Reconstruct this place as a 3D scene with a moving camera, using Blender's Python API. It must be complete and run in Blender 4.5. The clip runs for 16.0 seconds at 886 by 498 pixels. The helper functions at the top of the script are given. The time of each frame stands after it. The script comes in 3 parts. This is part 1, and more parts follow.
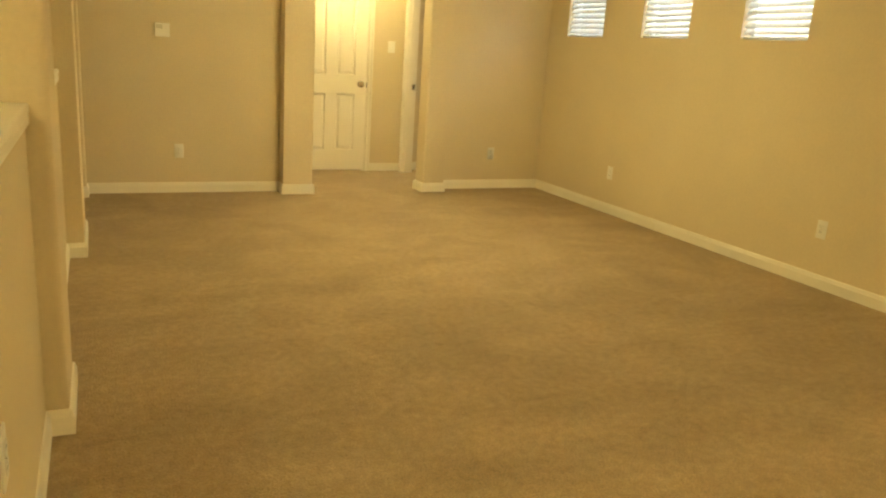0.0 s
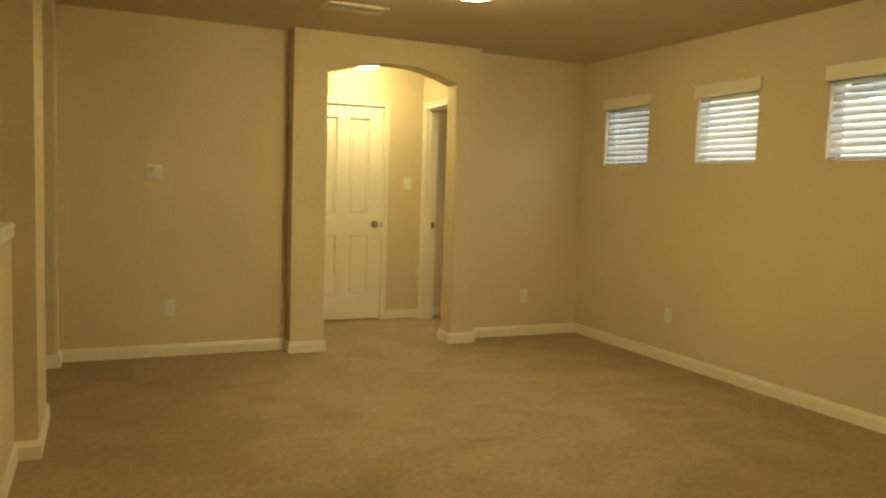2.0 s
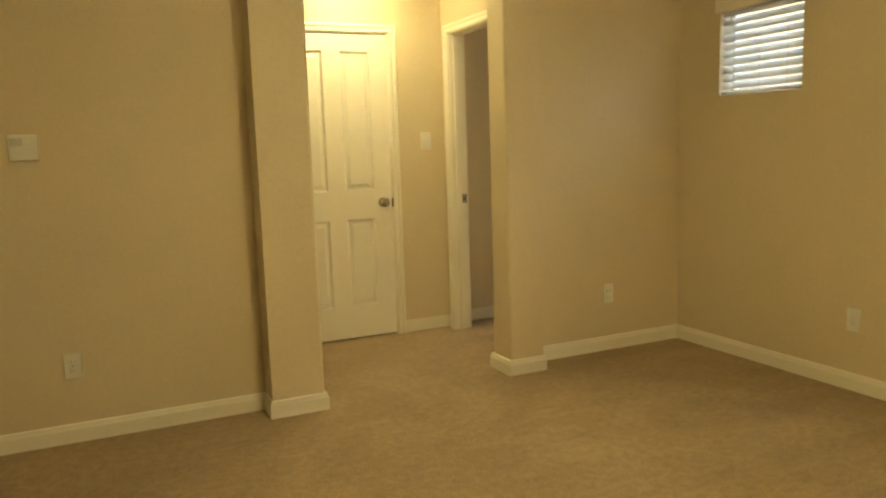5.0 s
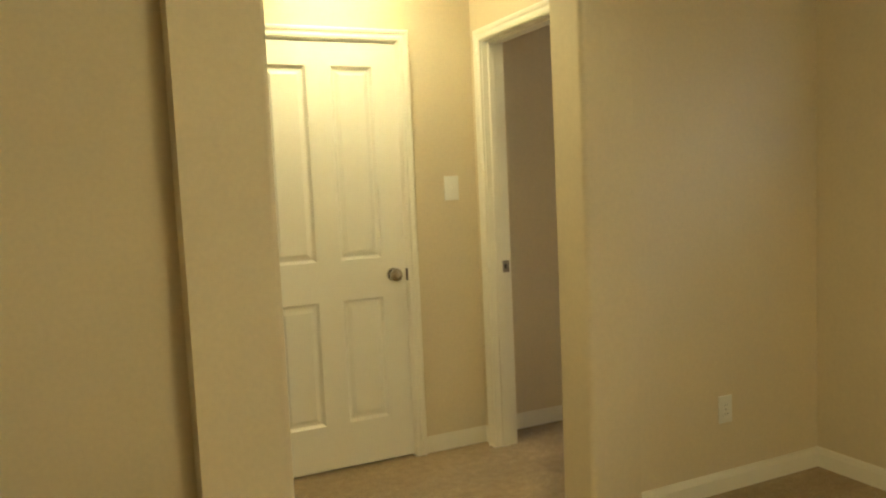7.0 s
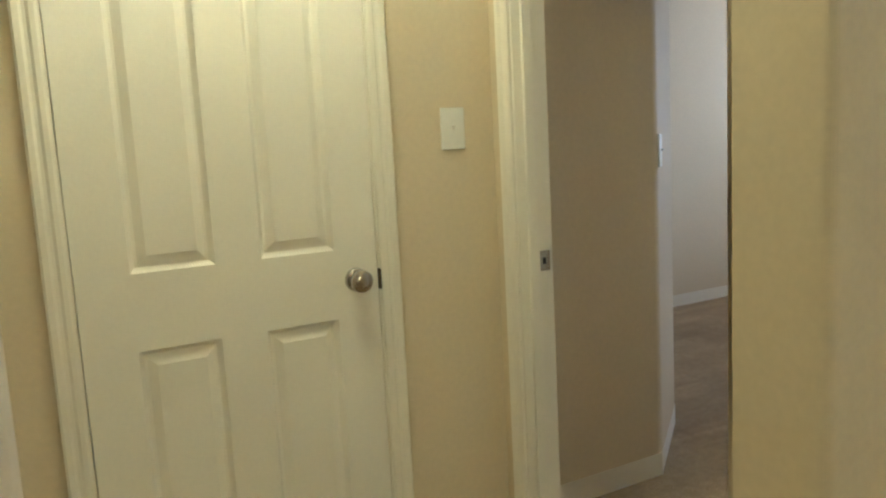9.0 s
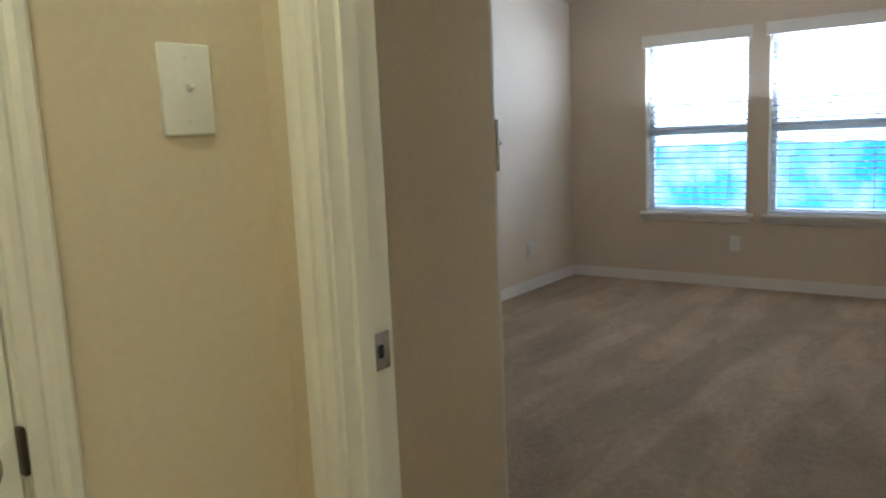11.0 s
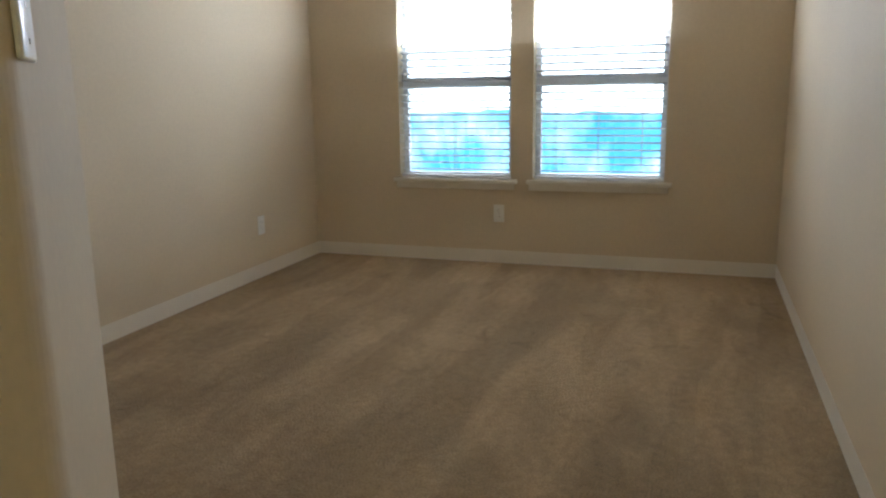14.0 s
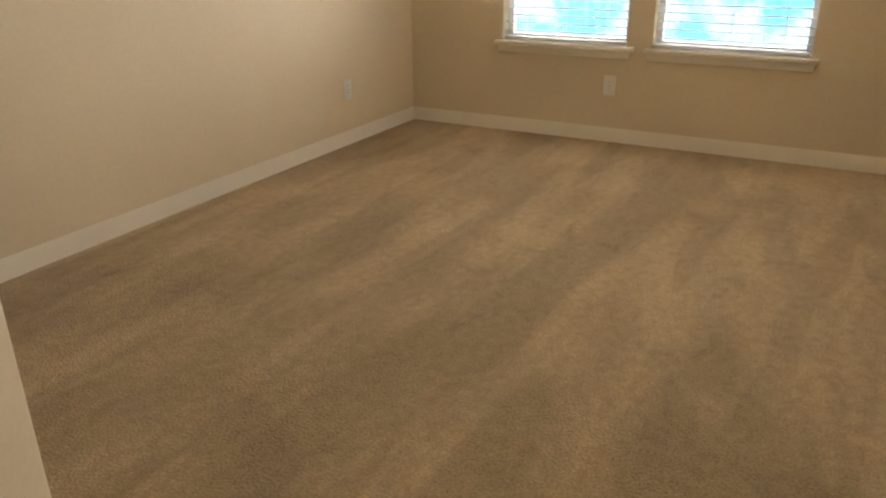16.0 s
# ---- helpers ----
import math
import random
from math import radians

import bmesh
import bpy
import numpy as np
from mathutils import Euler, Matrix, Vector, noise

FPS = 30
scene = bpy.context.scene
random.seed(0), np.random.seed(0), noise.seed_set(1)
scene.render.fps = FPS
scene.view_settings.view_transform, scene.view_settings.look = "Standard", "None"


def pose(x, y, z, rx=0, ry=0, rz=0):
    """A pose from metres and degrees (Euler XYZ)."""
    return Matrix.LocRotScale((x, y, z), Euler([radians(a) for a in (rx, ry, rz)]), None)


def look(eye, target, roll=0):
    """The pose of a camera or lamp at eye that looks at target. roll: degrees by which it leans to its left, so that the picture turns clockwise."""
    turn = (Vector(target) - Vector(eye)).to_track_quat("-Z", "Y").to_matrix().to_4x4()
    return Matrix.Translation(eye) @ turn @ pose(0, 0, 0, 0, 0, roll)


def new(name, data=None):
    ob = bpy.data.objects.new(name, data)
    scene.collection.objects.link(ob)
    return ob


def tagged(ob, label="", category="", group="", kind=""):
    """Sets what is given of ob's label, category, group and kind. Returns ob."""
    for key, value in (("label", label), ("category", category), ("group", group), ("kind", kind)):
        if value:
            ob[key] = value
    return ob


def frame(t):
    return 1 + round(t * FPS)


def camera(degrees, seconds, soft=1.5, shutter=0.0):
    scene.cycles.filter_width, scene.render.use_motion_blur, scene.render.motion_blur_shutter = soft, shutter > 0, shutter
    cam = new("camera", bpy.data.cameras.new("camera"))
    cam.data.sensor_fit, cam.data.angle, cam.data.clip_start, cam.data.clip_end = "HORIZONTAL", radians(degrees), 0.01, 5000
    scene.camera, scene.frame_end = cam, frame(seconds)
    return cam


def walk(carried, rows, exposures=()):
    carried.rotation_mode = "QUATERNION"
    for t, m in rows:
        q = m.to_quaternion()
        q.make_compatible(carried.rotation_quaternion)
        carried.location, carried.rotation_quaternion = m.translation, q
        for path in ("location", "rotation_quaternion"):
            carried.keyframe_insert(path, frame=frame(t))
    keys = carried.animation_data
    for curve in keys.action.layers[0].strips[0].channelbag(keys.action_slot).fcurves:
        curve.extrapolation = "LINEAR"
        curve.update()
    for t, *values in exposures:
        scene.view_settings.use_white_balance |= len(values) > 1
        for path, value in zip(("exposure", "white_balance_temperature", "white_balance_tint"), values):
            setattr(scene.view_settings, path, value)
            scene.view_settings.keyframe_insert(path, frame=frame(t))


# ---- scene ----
cam = camera(60.6, 16.0, soft=2.2)
PATH = [
    (0, (-3.038, -7.87, 1.306), (-2.222, -6.114, 0.806), 3.8),
    (0.5, (-2.955, -7.631, 1.325), (-2.183, -5.803, 1.08), 3.1),
    (1, (-2.937, -7.401, 1.308), (-2.157, -5.562, 1.214), 3.0),
    (1.5, (-2.942, -7.183, 1.307), (-2.131, -5.358, 1.206), 2.7),
    (2, (-2.877, -6.909, 1.296), (-2.053, -5.094, 1.135), 1.8),
    (2.5, (-2.796, -6.561, 1.308), (-1.968, -4.754, 1.089), 0.5),
    (3, (-2.702, -6.227, 1.316), (-1.867, -4.427, 1.065), -0.3),
    (3.5, (-2.592, -5.866, 1.306), (-1.753, -4.07, 1.043), -1.0),
    (3.7, (-2.565, -5.724, 1.317), (-1.719, -3.933, 1.042), -1.3),
    (5.8, (-2.11, -4.256, 1.279), (-1.269, -2.457, 1.04), -2.1),
    (6, (-2.06, -4.11, 1.286), (-1.217, -2.309, 1.072), -2.2),
    (6.5, (-1.884, -3.829, 1.337), (-1.069, -2.011, 1.159), -2.4),
    (7, (-1.786, -3.443, 1.356), (-0.954, -1.633, 1.184), -2.6),
    (7.5, (-1.604, -3.072, 1.324), (-0.805, -1.247, 1.143), -2.6),
    (8, (-1.471, -2.667, 1.3), (-0.684, -0.841, 1.08), -2.6),
    (8.2, (-1.405, -2.521, 1.294), (-0.634, -0.69, 1.056), -2.7),
    (10.3, (-1.016, -1.211, 1.271), (0.387, 0.181, 0.962), -3.5),
    (10.5, (-0.923, -1.138, 1.274), (0.512, 0.219, 0.96), -3.3),
    (11, (-0.77, -0.893, 1.257), (0.809, 0.298, 0.958), -2.6),
    (11.5, (-0.731, -0.794, 1.264), (0.983, 0.199, 0.99), -3.0),
    (12, (-0.598, -0.775, 1.282), (1.158, 0.135, 0.984), -4.7),
    (12.5, (-0.391, -0.735, 1.243), (1.373, 0.142, 0.895), -5.6),
    (13, (-0.226, -0.593, 1.226), (1.583, 0.162, 0.83), -5.2),
    (13.5, (-0.029, -0.471, 1.175), (1.837, 0.125, 0.772), -3.7),
    (14, (0.223, -0.49, 1.129), (2.079, 0.137, 0.728), -0.9),
    (14.5, (0.345, -0.486, 1.161), (2.129, 0.218, 0.594), -0.5),
    (15, (0.451, -0.431, 1.136), (2.204, 0.284, 0.492), -0.8),
    (15.5, (0.565, -0.432, 1.151), (2.274, 0.329, 0.444), -1.0),
    (16, (0.653, -0.531, 1.179), (2.274, 0.352, 0.411), -0.4),
]
EXPOSURES = [(0, 1.12, 7000, 11), (0.7, 0.70, 6850, 11), (1.5, 0.42, 6700, 11), (3.5, 0.46, 7000, 11), (6, 0.44, 6100, 11), (8.2, 0.36, 5100, 10),
             (10.3, 0.3, 4350, 14), (11, 0.1, 4500, 14), (11.5, -0.18, 4450, 13), (12.5, -0.2, 4600, 12), (13.5, 0.04, 5100, 13), (14.5, 0.12, 5350, 12), (15, 0.42, 5800, 14), (16, 0.76, 6150, 16)]
walk(cam, [(t, look(e, g, r)) for t, e, g, r in PATH], EXPOSURES)

# ---- world and large lights ----
world = bpy.data.worlds.new("world")
scene.world = world
world.use_nodes = True
wn = world.node_tree.nodes
sky = wn.new("ShaderNodeTexSky")
sky.sky_type = "NISHITA"
sky.sun_disc = False
sky.sun_elevation = radians(43)
sky.sun_rotation = radians(202)
sky.dust_density = 2.5
wn["Background"].inputs["Strength"].default_value = 0.15
world.node_tree.links.new(sky.outputs["Color"], wn["Background"].inputs["Color"])
sun = new("sun", bpy.data.lights.new("sun", "SUN"))
sun.data.energy, sun.data.angle, sun.data.color = 3.5, radians(0.5), (1.0, 0.95, 0.86)
sun.matrix_world = look((-12, -30, 30), (0, 0, 0))

LAMP_COLOR = (1.0, 0.84, 0.37)
GAME_LAMP, HALL_LAMP = 56.0, 41.0
WINDOW_SKY, SMALL_SKY = 30.0, 1.3
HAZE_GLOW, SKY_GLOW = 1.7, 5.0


# ---- materials ----
def base_material(name):
    m = bpy.data.materials.new(name)
    m.use_nodes = True
    return m, m.node_tree.nodes, m.node_tree.links, m.node_tree.nodes["Principled BSDF"]


def surface(name, color, rough=0.6, metal=0.0, spread=0.06, large=1.2, grain=180.0, bump=0.15, bump_scale=None, depth=0.002, spec=0.5):
    """A surface with stains at a large scale and grain at a small one, both in metres."""
    m, n, l, b = base_material(name)
    co = n.new("ShaderNodeTexCoord")
    geo = n.new("ShaderNodeNewGeometry")
    big, fine = n.new("ShaderNodeTexNoise"), n.new("ShaderNodeTexNoise")
    big.inputs["Scale"].default_value, big.inputs["Detail"].default_value = large, 5
    fine.inputs["Scale"].default_value, fine.inputs["Detail"].default_value = grain, 3
    for t in (big, fine):
        l.new(geo.outputs["Position"], t.inputs["Vector"])
    ramp = n.new("ShaderNodeMapRange")
    ramp.inputs["From Min"].default_value, ramp.inputs["From Max"].default_value = 0.3, 0.7
    ramp.inputs["To Min"].default_value, ramp.inputs["To Max"].default_value = 1 - spread, 1 + spread
    l.new(big.outputs["Fac"], ramp.inputs["Value"])
    ramp2 = n.new("ShaderNodeMapRange")
    ramp2.inputs["From Min"].default_value, ramp2.inputs["From Max"].default_value = 0.3, 0.7
    ramp2.inputs["To Min"].default_value, ramp2.inputs["To Max"].default_value = 1 - spread * 0.5, 1 + spread * 0.5
    l.new(fine.outputs["Fac"], ramp2.inputs["Value"])
    mul = n.new("ShaderNodeMath")
    mul.operation = "MULTIPLY"
    l.new(ramp.outputs["Result"], mul.inputs[0])
    l.new(ramp2.outputs["Result"], mul.inputs[1])
    mix = n.new("ShaderNodeVectorMath")
    mix.operation = "SCALE"
    mix.inputs[0].default_value = color
    l.new(mul.outputs["Value"], mix.inputs["Scale"])
    l.new(mix.outputs["Vector"], b.inputs["Base Color"])
    b.inputs["Roughness"].default_value, b.inputs["Metallic"].default_value = rough, metal
    b.inputs["Specular IOR Level"].default_value = spec
    if bump:
        bp = n.new("ShaderNodeBump")
        bp.inputs["Strength"].default_value, bp.inputs["Distance"].default_value = bump, depth
        tex = fine
        if bump_scale:
            tex = n.new("ShaderNodeTexNoise")
            tex.inputs["Scale"].default_value, tex.inputs["Detail"].default_value = bump_scale, 4
            l.new(geo.outputs["Position"], tex.inputs["Vector"])
        l.new(tex.outputs["Fac"], bp.inputs["Height"])
        l.new(bp.outputs["Normal"], b.inputs["Normal"])
    return m


def carpet_material(name, lo, hi, dark, blotch, edge):
    """Cut-pile carpet: tufts, brushed patches, long vacuum strokes and a few darker scuffs."""
    m, n, l, b = base_material(name)
    geo = n.new("ShaderNodeNewGeometry")

    def noise_at(scale, detail, stretch=(1, 1, 1), turn=0.0, distort=0.0):
        mp = n.new("ShaderNodeMapping")
        mp.inputs["Scale"].default_value = stretch
        mp.inputs["Rotation"].default_value = (0, 0, turn)
        l.new(geo.outputs["Position"], mp.inputs["Vector"])
        t = n.new("ShaderNodeTexNoise")
        t.inputs["Scale"].default_value, t.inputs["Detail"].default_value = scale, detail
        t.inputs["Distortion"].default_value = distort
        l.new(mp.outputs["Vector"], t.inputs["Vector"])
        return t.outputs["Fac"]

    def ranged(fac, a, c, lo, hi):
        r = n.new("ShaderNodeMapRange")
        for key, v in (("From Min", a), ("From Max", c), ("To Min", lo), ("To Max", hi)):
            r.inputs[key].default_value = v
        l.new(fac, r.inputs["Value"])
        return r.outputs["Result"]

    def times(p, q):
        x = n.new("ShaderNodeMath")
        x.operation = "MULTIPLY"
        l.new(p, x.inputs[0])
        l.new(q, x.inputs[1])
        return x.outputs["Value"]

    patch = ranged(noise_at(1.7, 7, distort=1.1), 0.36, 0.64, 1 - blotch, 1 + blotch)
    stroke = ranged(noise_at(1.5, 3, (0.30, 2.0, 1), 0.12, 0.9), 0.42, 0.58, lo, hi)
    pile = ranged(noise_at(1.25, 2, (0.42, 2.6, 1), -0.10, 0.35), 0.485, 0.515, 1 - edge, 1 + edge)
    tuft = ranged(noise_at(120, 3), 0.3, 0.7, 0.80, 1.19)
    clump = ranged(noise_at(26, 5), 0.32, 0.66, 0.89, 1.09)
    scuff = ranged(noise_at(3.4, 6, (0.8, 1.6, 1), 0.5, 1.2), 0.62, 0.72, 1.0, dark)
    total = times(times(times(patch, stroke), times(tuft, clump)), times(scuff, pile))
    col = n.new("ShaderNodeVectorMath")
    col.operation = "SCALE"
    col.inputs[0].default_value = CARPET
    l.new(total, col.inputs["Scale"])
    l.new(col.outputs["Vector"], b.inputs["Base Color"])
    b.inputs["Roughness"].default_value = 0.95
    b.inputs["Specular IOR Level"].default_value = 0.1
    b.inputs["Sheen Weight"].default_value = 0.12
    b.inputs["Sheen Roughness"].default_value = 0.5
    bp = n.new("ShaderNodeBump")
    bp.inputs["Strength"].default_value, bp.inputs["Distance"].default_value = 0.9, 0.012
    l.new(times(tuft, clump), bp.inputs["Height"])
    l.new(bp.outputs["Normal"], b.inputs["Normal"])
    return m


def glowing(name, color, strength):
    m, n, l, b = base_material(name)
    b.inputs["Base Color"].default_value = (0.9, 0.88, 0.8, 1)
    b.inputs["Roughness"].default_value = 0.35
    b.inputs["Emission Color"].default_value = (*color, 1)
    b.inputs["Emission Strength"].default_value = strength
    return m


def glass_material():
    m, n, l, b = base_material("window_glass")
    clear, gloss, mix, fr = (n.new(k) for k in ("ShaderNodeBsdfTransparent", "ShaderNodeBsdfGlossy", "ShaderNodeMixShader", "ShaderNodeFresnel"))
    clear.inputs["Color"].default_value = (0.94, 0.97, 0.96, 1)
    gloss.inputs["Roughness"].default_value = 0.02
    fr.inputs["IOR"].default_value = 1.3
    l.new(fr.outputs["Fac"], mix.inputs["Fac"])
    l.new(clear.outputs["BSDF"], mix.inputs[1])
    l.new(gloss.outputs["BSDF"], mix.inputs[2])
    l.new(mix.outputs["Shader"], n["Material Output"].inputs["Surface"])
    return m


def slat_material():
    """White plastic slats that let some daylight through."""
    m = surface("blind_slat", (0.82, 0.82, 0.81), 0.45, spread=0.03, large=6, grain=90, bump=0.05)
    n, l = m.node_tree.nodes, m.node_tree.links
    back, mix = n.new("ShaderNodeBsdfTranslucent"), n.new("ShaderNodeMixShader")
    back.inputs["Color"].default_value = (0.80, 0.82, 0.84, 1)
    mix.inputs["Fac"].default_value = 0.12
    l.new(n["Principled BSDF"].outputs["BSDF"], mix.inputs[1])
    l.new(back.outputs["BSDF"], mix.inputs[2])
    l.new(mix.outputs["Shader"], n["Material Output"].inputs["Surface"])
    return m


def painted_haze_material():
    """Distance with daylight and haze painted as glow: pale blue with lighter patches."""
    m, n, l, b = base_material("painted_far_haze")
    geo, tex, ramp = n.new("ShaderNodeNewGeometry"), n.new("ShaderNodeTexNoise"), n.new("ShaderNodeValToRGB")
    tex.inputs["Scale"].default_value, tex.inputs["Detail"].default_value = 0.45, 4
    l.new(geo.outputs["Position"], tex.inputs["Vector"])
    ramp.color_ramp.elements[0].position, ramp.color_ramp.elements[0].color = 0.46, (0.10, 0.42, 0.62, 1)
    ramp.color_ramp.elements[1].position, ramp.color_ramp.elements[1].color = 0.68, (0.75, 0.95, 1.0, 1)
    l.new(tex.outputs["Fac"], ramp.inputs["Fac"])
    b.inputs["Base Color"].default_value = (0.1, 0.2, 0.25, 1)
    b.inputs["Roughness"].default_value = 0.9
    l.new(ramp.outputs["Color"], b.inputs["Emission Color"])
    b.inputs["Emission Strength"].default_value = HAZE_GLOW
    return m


CARPET = (0.40, 0.298, 0.172)
WALL = surface("wall_paint", (0.685, 0.586, 0.415), 0.72, spread=0.05, large=0.9, grain=60, bump=0.13, bump_scale=95, depth=0.003, spec=0.25)
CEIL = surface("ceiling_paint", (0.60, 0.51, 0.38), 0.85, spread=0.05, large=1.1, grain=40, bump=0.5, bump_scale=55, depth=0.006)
TRIM = surface("trim_paint", (0.83, 0.785, 0.68), 0.32, spread=0.03, large=2.5, grain=70, bump=0.06)
DOOR = surface("door_paint", (0.85, 0.81, 0.72), 0.34, spread=0.025, large=2.0, grain=110, bump=0.12, bump_scale=160)
PLATE = surface("white_plastic", (0.80, 0.78, 0.72), 0.3, spread=0.02, large=9, grain=200, bump=0.03)
NICKEL = surface("satin_nickel", (0.48, 0.45, 0.41), 0.26, metal=1.0, spread=0.05, large=20, grain=400, bump=0.05)
DARK = surface("dark_slot", (0.02, 0.02, 0.02), 0.6, spread=0.05, large=30, grain=300, bump=0)
BRONZE = surface("dark_latch_metal", (0.10, 0.085, 0.07), 0.4, metal=1.0, spread=0.05, large=30, grain=300, bump=0)
VINYL = surface("white_vinyl", (0.78, 0.79, 0.80), 0.4, spread=0.02, large=4, grain=120, bump=0.03)
SLAT = slat_material()
CORD = surface("blind_cord", (0.72, 0.72, 0.70), 0.7, spread=0.05, large=20, grain=300, bump=0)
COVER = surface("glossy_cover", (0.62, 0.60, 0.54), 0.10, spread=0.02, large=9, grain=200, bump=0.02)
DUCT = surface("vent_metal", (0.66, 0.61, 0.50), 0.45, spread=0.05, large=8, grain=120, bump=0.05)
VOID = surface("duct_inside", (0.05, 0.045, 0.04), 0.8, spread=0.1, large=8, grain=120, bump=0)
GLASS = glass_material()
GAME_GLOW = glowing("lit_shade_glass", LAMP_COLOR, GAME_LAMP)
HALL_GLOW = glowing("lit_hall_shade_glass", LAMP_COLOR, HALL_LAMP)
GRASS = surface("lawn", (0.16, 0.20, 0.16), 0.9, spread=0.35, large=0.25, grain=6, bump=0.4, depth=0.05)
STUCCO = surface("neighbour_siding", (0.62, 0.60, 0.55), 0.8, spread=0.06, large=0.4, grain=12, bump=0.2)
SUN_BLOCK = surface("sun_block_slab", (0.16, 0.15, 0.15), 0.9, spread=0.2, large=0.8, grain=9, bump=0.5, depth=0.02)
GLOW_HAZE = painted_haze_material()
BRIGHT_SKY = glowing("bright_sky", (1.0, 0.975, 0.93), SKY_GLOW)
ASPHALT = surface("asphalt", (0.30, 0.30, 0.30), 0.9, spread=0.1, large=0.5, grain=20, bump=0.3)
FLOOR_MAT = carpet_material("carpet", 0.97, 1.03, 0.90, 0.085, 0.012)
BED_FLOOR = carpet_material("brushed_carpet", 0.90, 1.07, 0.82, 0.09, 0.06)


# ---- building helpers ----
def finish(bm, flat_area=0.02):
    bmesh.ops.recalc_face_normals(bm, faces=bm.faces)
    for f in bm.faces:
        f.smooth = f.calc_area() < flat_area
    for e in bm.edges:
        e.smooth = len(e.link_faces) == 2 and e.calc_face_angle(0) < radians(38)


def part(name, bm, material, parent=None, label="", flat_area=0.02):
    """Links a bmesh as one mesh object, under a thing or a part if one is given."""
    finish(bm, flat_area)
    me = bpy.data.meshes.new(name)
    bm.to_mesh(me)
    bm.free()
    me.materials.append(material)
    ob = new(name, me)
    if parent is not None:
        ob.parent = parent
    if label:
        ob["label"] = label
    return ob


def empty(name, m, label, category, group="", kind=""):
    ob = new(name)
    ob.empty_display_size = 0.05
    ob.matrix_world = m
    return tagged(ob, label, category, group, kind)


def box(bm, x0, y0, z0, x1, y1, z1, bevel=0.0, seg=2):
    r = bmesh.ops.create_cube(bm, size=1.0)
    vs = r["verts"]
    for v in vs:
        v.co = Vector((x0 + (v.co.x + 0.5) * (x1 - x0), y0 + (v.co.y + 0.5) * (y1 - y0), z0 + (v.co.z + 0.5) * (z1 - z0)))
    if bevel:
        es = list({e for v in vs for e in v.link_edges})
        bmesh.ops.bevel(bm, geom=es, offset=bevel, segments=seg, profile=0.5, affect="EDGES")
    return bm


def a_box(*d, bevel=0.0, seg=2):
    return box(bmesh.new(), *d, bevel=bevel, seg=seg)


def prism(points, z0, z1, round_r=0.0, keep=()):
    """A plan polygon raised from z0 to z1, its upright edges rounded but for those at the indices in keep."""
    bm = bmesh.new()
    lo = [bm.verts.new((x, y, z0)) for x, y in points]
    hi = [bm.verts.new((x, y, z1)) for x, y in points]
    n = len(points)
    bm.faces.new(lo[::-1])
    bm.faces.new(hi)
    for i in range(n):
        bm.faces.new((lo[i], lo[(i + 1) % n], hi[(i + 1) % n], hi[i]))
    if round_r:
        es = [e for e in bm.edges for i in range(n) if i not in keep and set(e.verts) == {lo[i], hi[i]}]
        bmesh.ops.bevel(bm, geom=es, offset=round_r, segments=5, profile=0.5, affect="EDGES")
    return bm


def holed_wall(axis, at, back, u0, u1, z0, z1, holes):
    """A wall in the plane axis = at, as thick as to back, with oblong holes (u0, u1, z0, z1) right through."""
    us = sorted({u0, u1, *[h[0] for h in holes], *[h[1] for h in holes]})
    zs = sorted({z0, z1, *[h[2] for h in holes], *[h[3] for h in holes]})
    solid = {}
    for i in range(len(us) - 1):
        for j in range(len(zs) - 1):
            u, z = (us[i] + us[i + 1]) / 2, (zs[j] + zs[j + 1]) / 2
            solid[i, j] = not any(h[0] < u < h[1] and h[2] < z < h[3] for h in holes)
    bm, made = bmesh.new(), {}

    def vert(i, j, d):
        if (i, j, d) not in made:
            c = (at, back)[d]
            made[i, j, d] = bm.verts.new((c, us[i], zs[j]) if axis == "x" else (us[i], c, zs[j]))
        return made[i, j, d]

    for (i, j), s in solid.items():
        if not s:
            continue
        for d in (0, 1):
            bm.faces.new([vert(*k, d) for k in ((i, j), (i + 1, j), (i + 1, j + 1), (i, j + 1))])
        for di, dj, a, b in ((-1, 0, (i, j), (i, j + 1)), (1, 0, (i + 1, j), (i + 1, j + 1)), (0, -1, (i, j), (i + 1, j)), (0, 1, (i, j + 1), (i + 1, j + 1))):
            if not solid.get((i + di, j + dj), False):
                bm.faces.new((vert(*a, 0), vert(*b, 0), vert(*b, 1), vert(*a, 1)))
    return bm


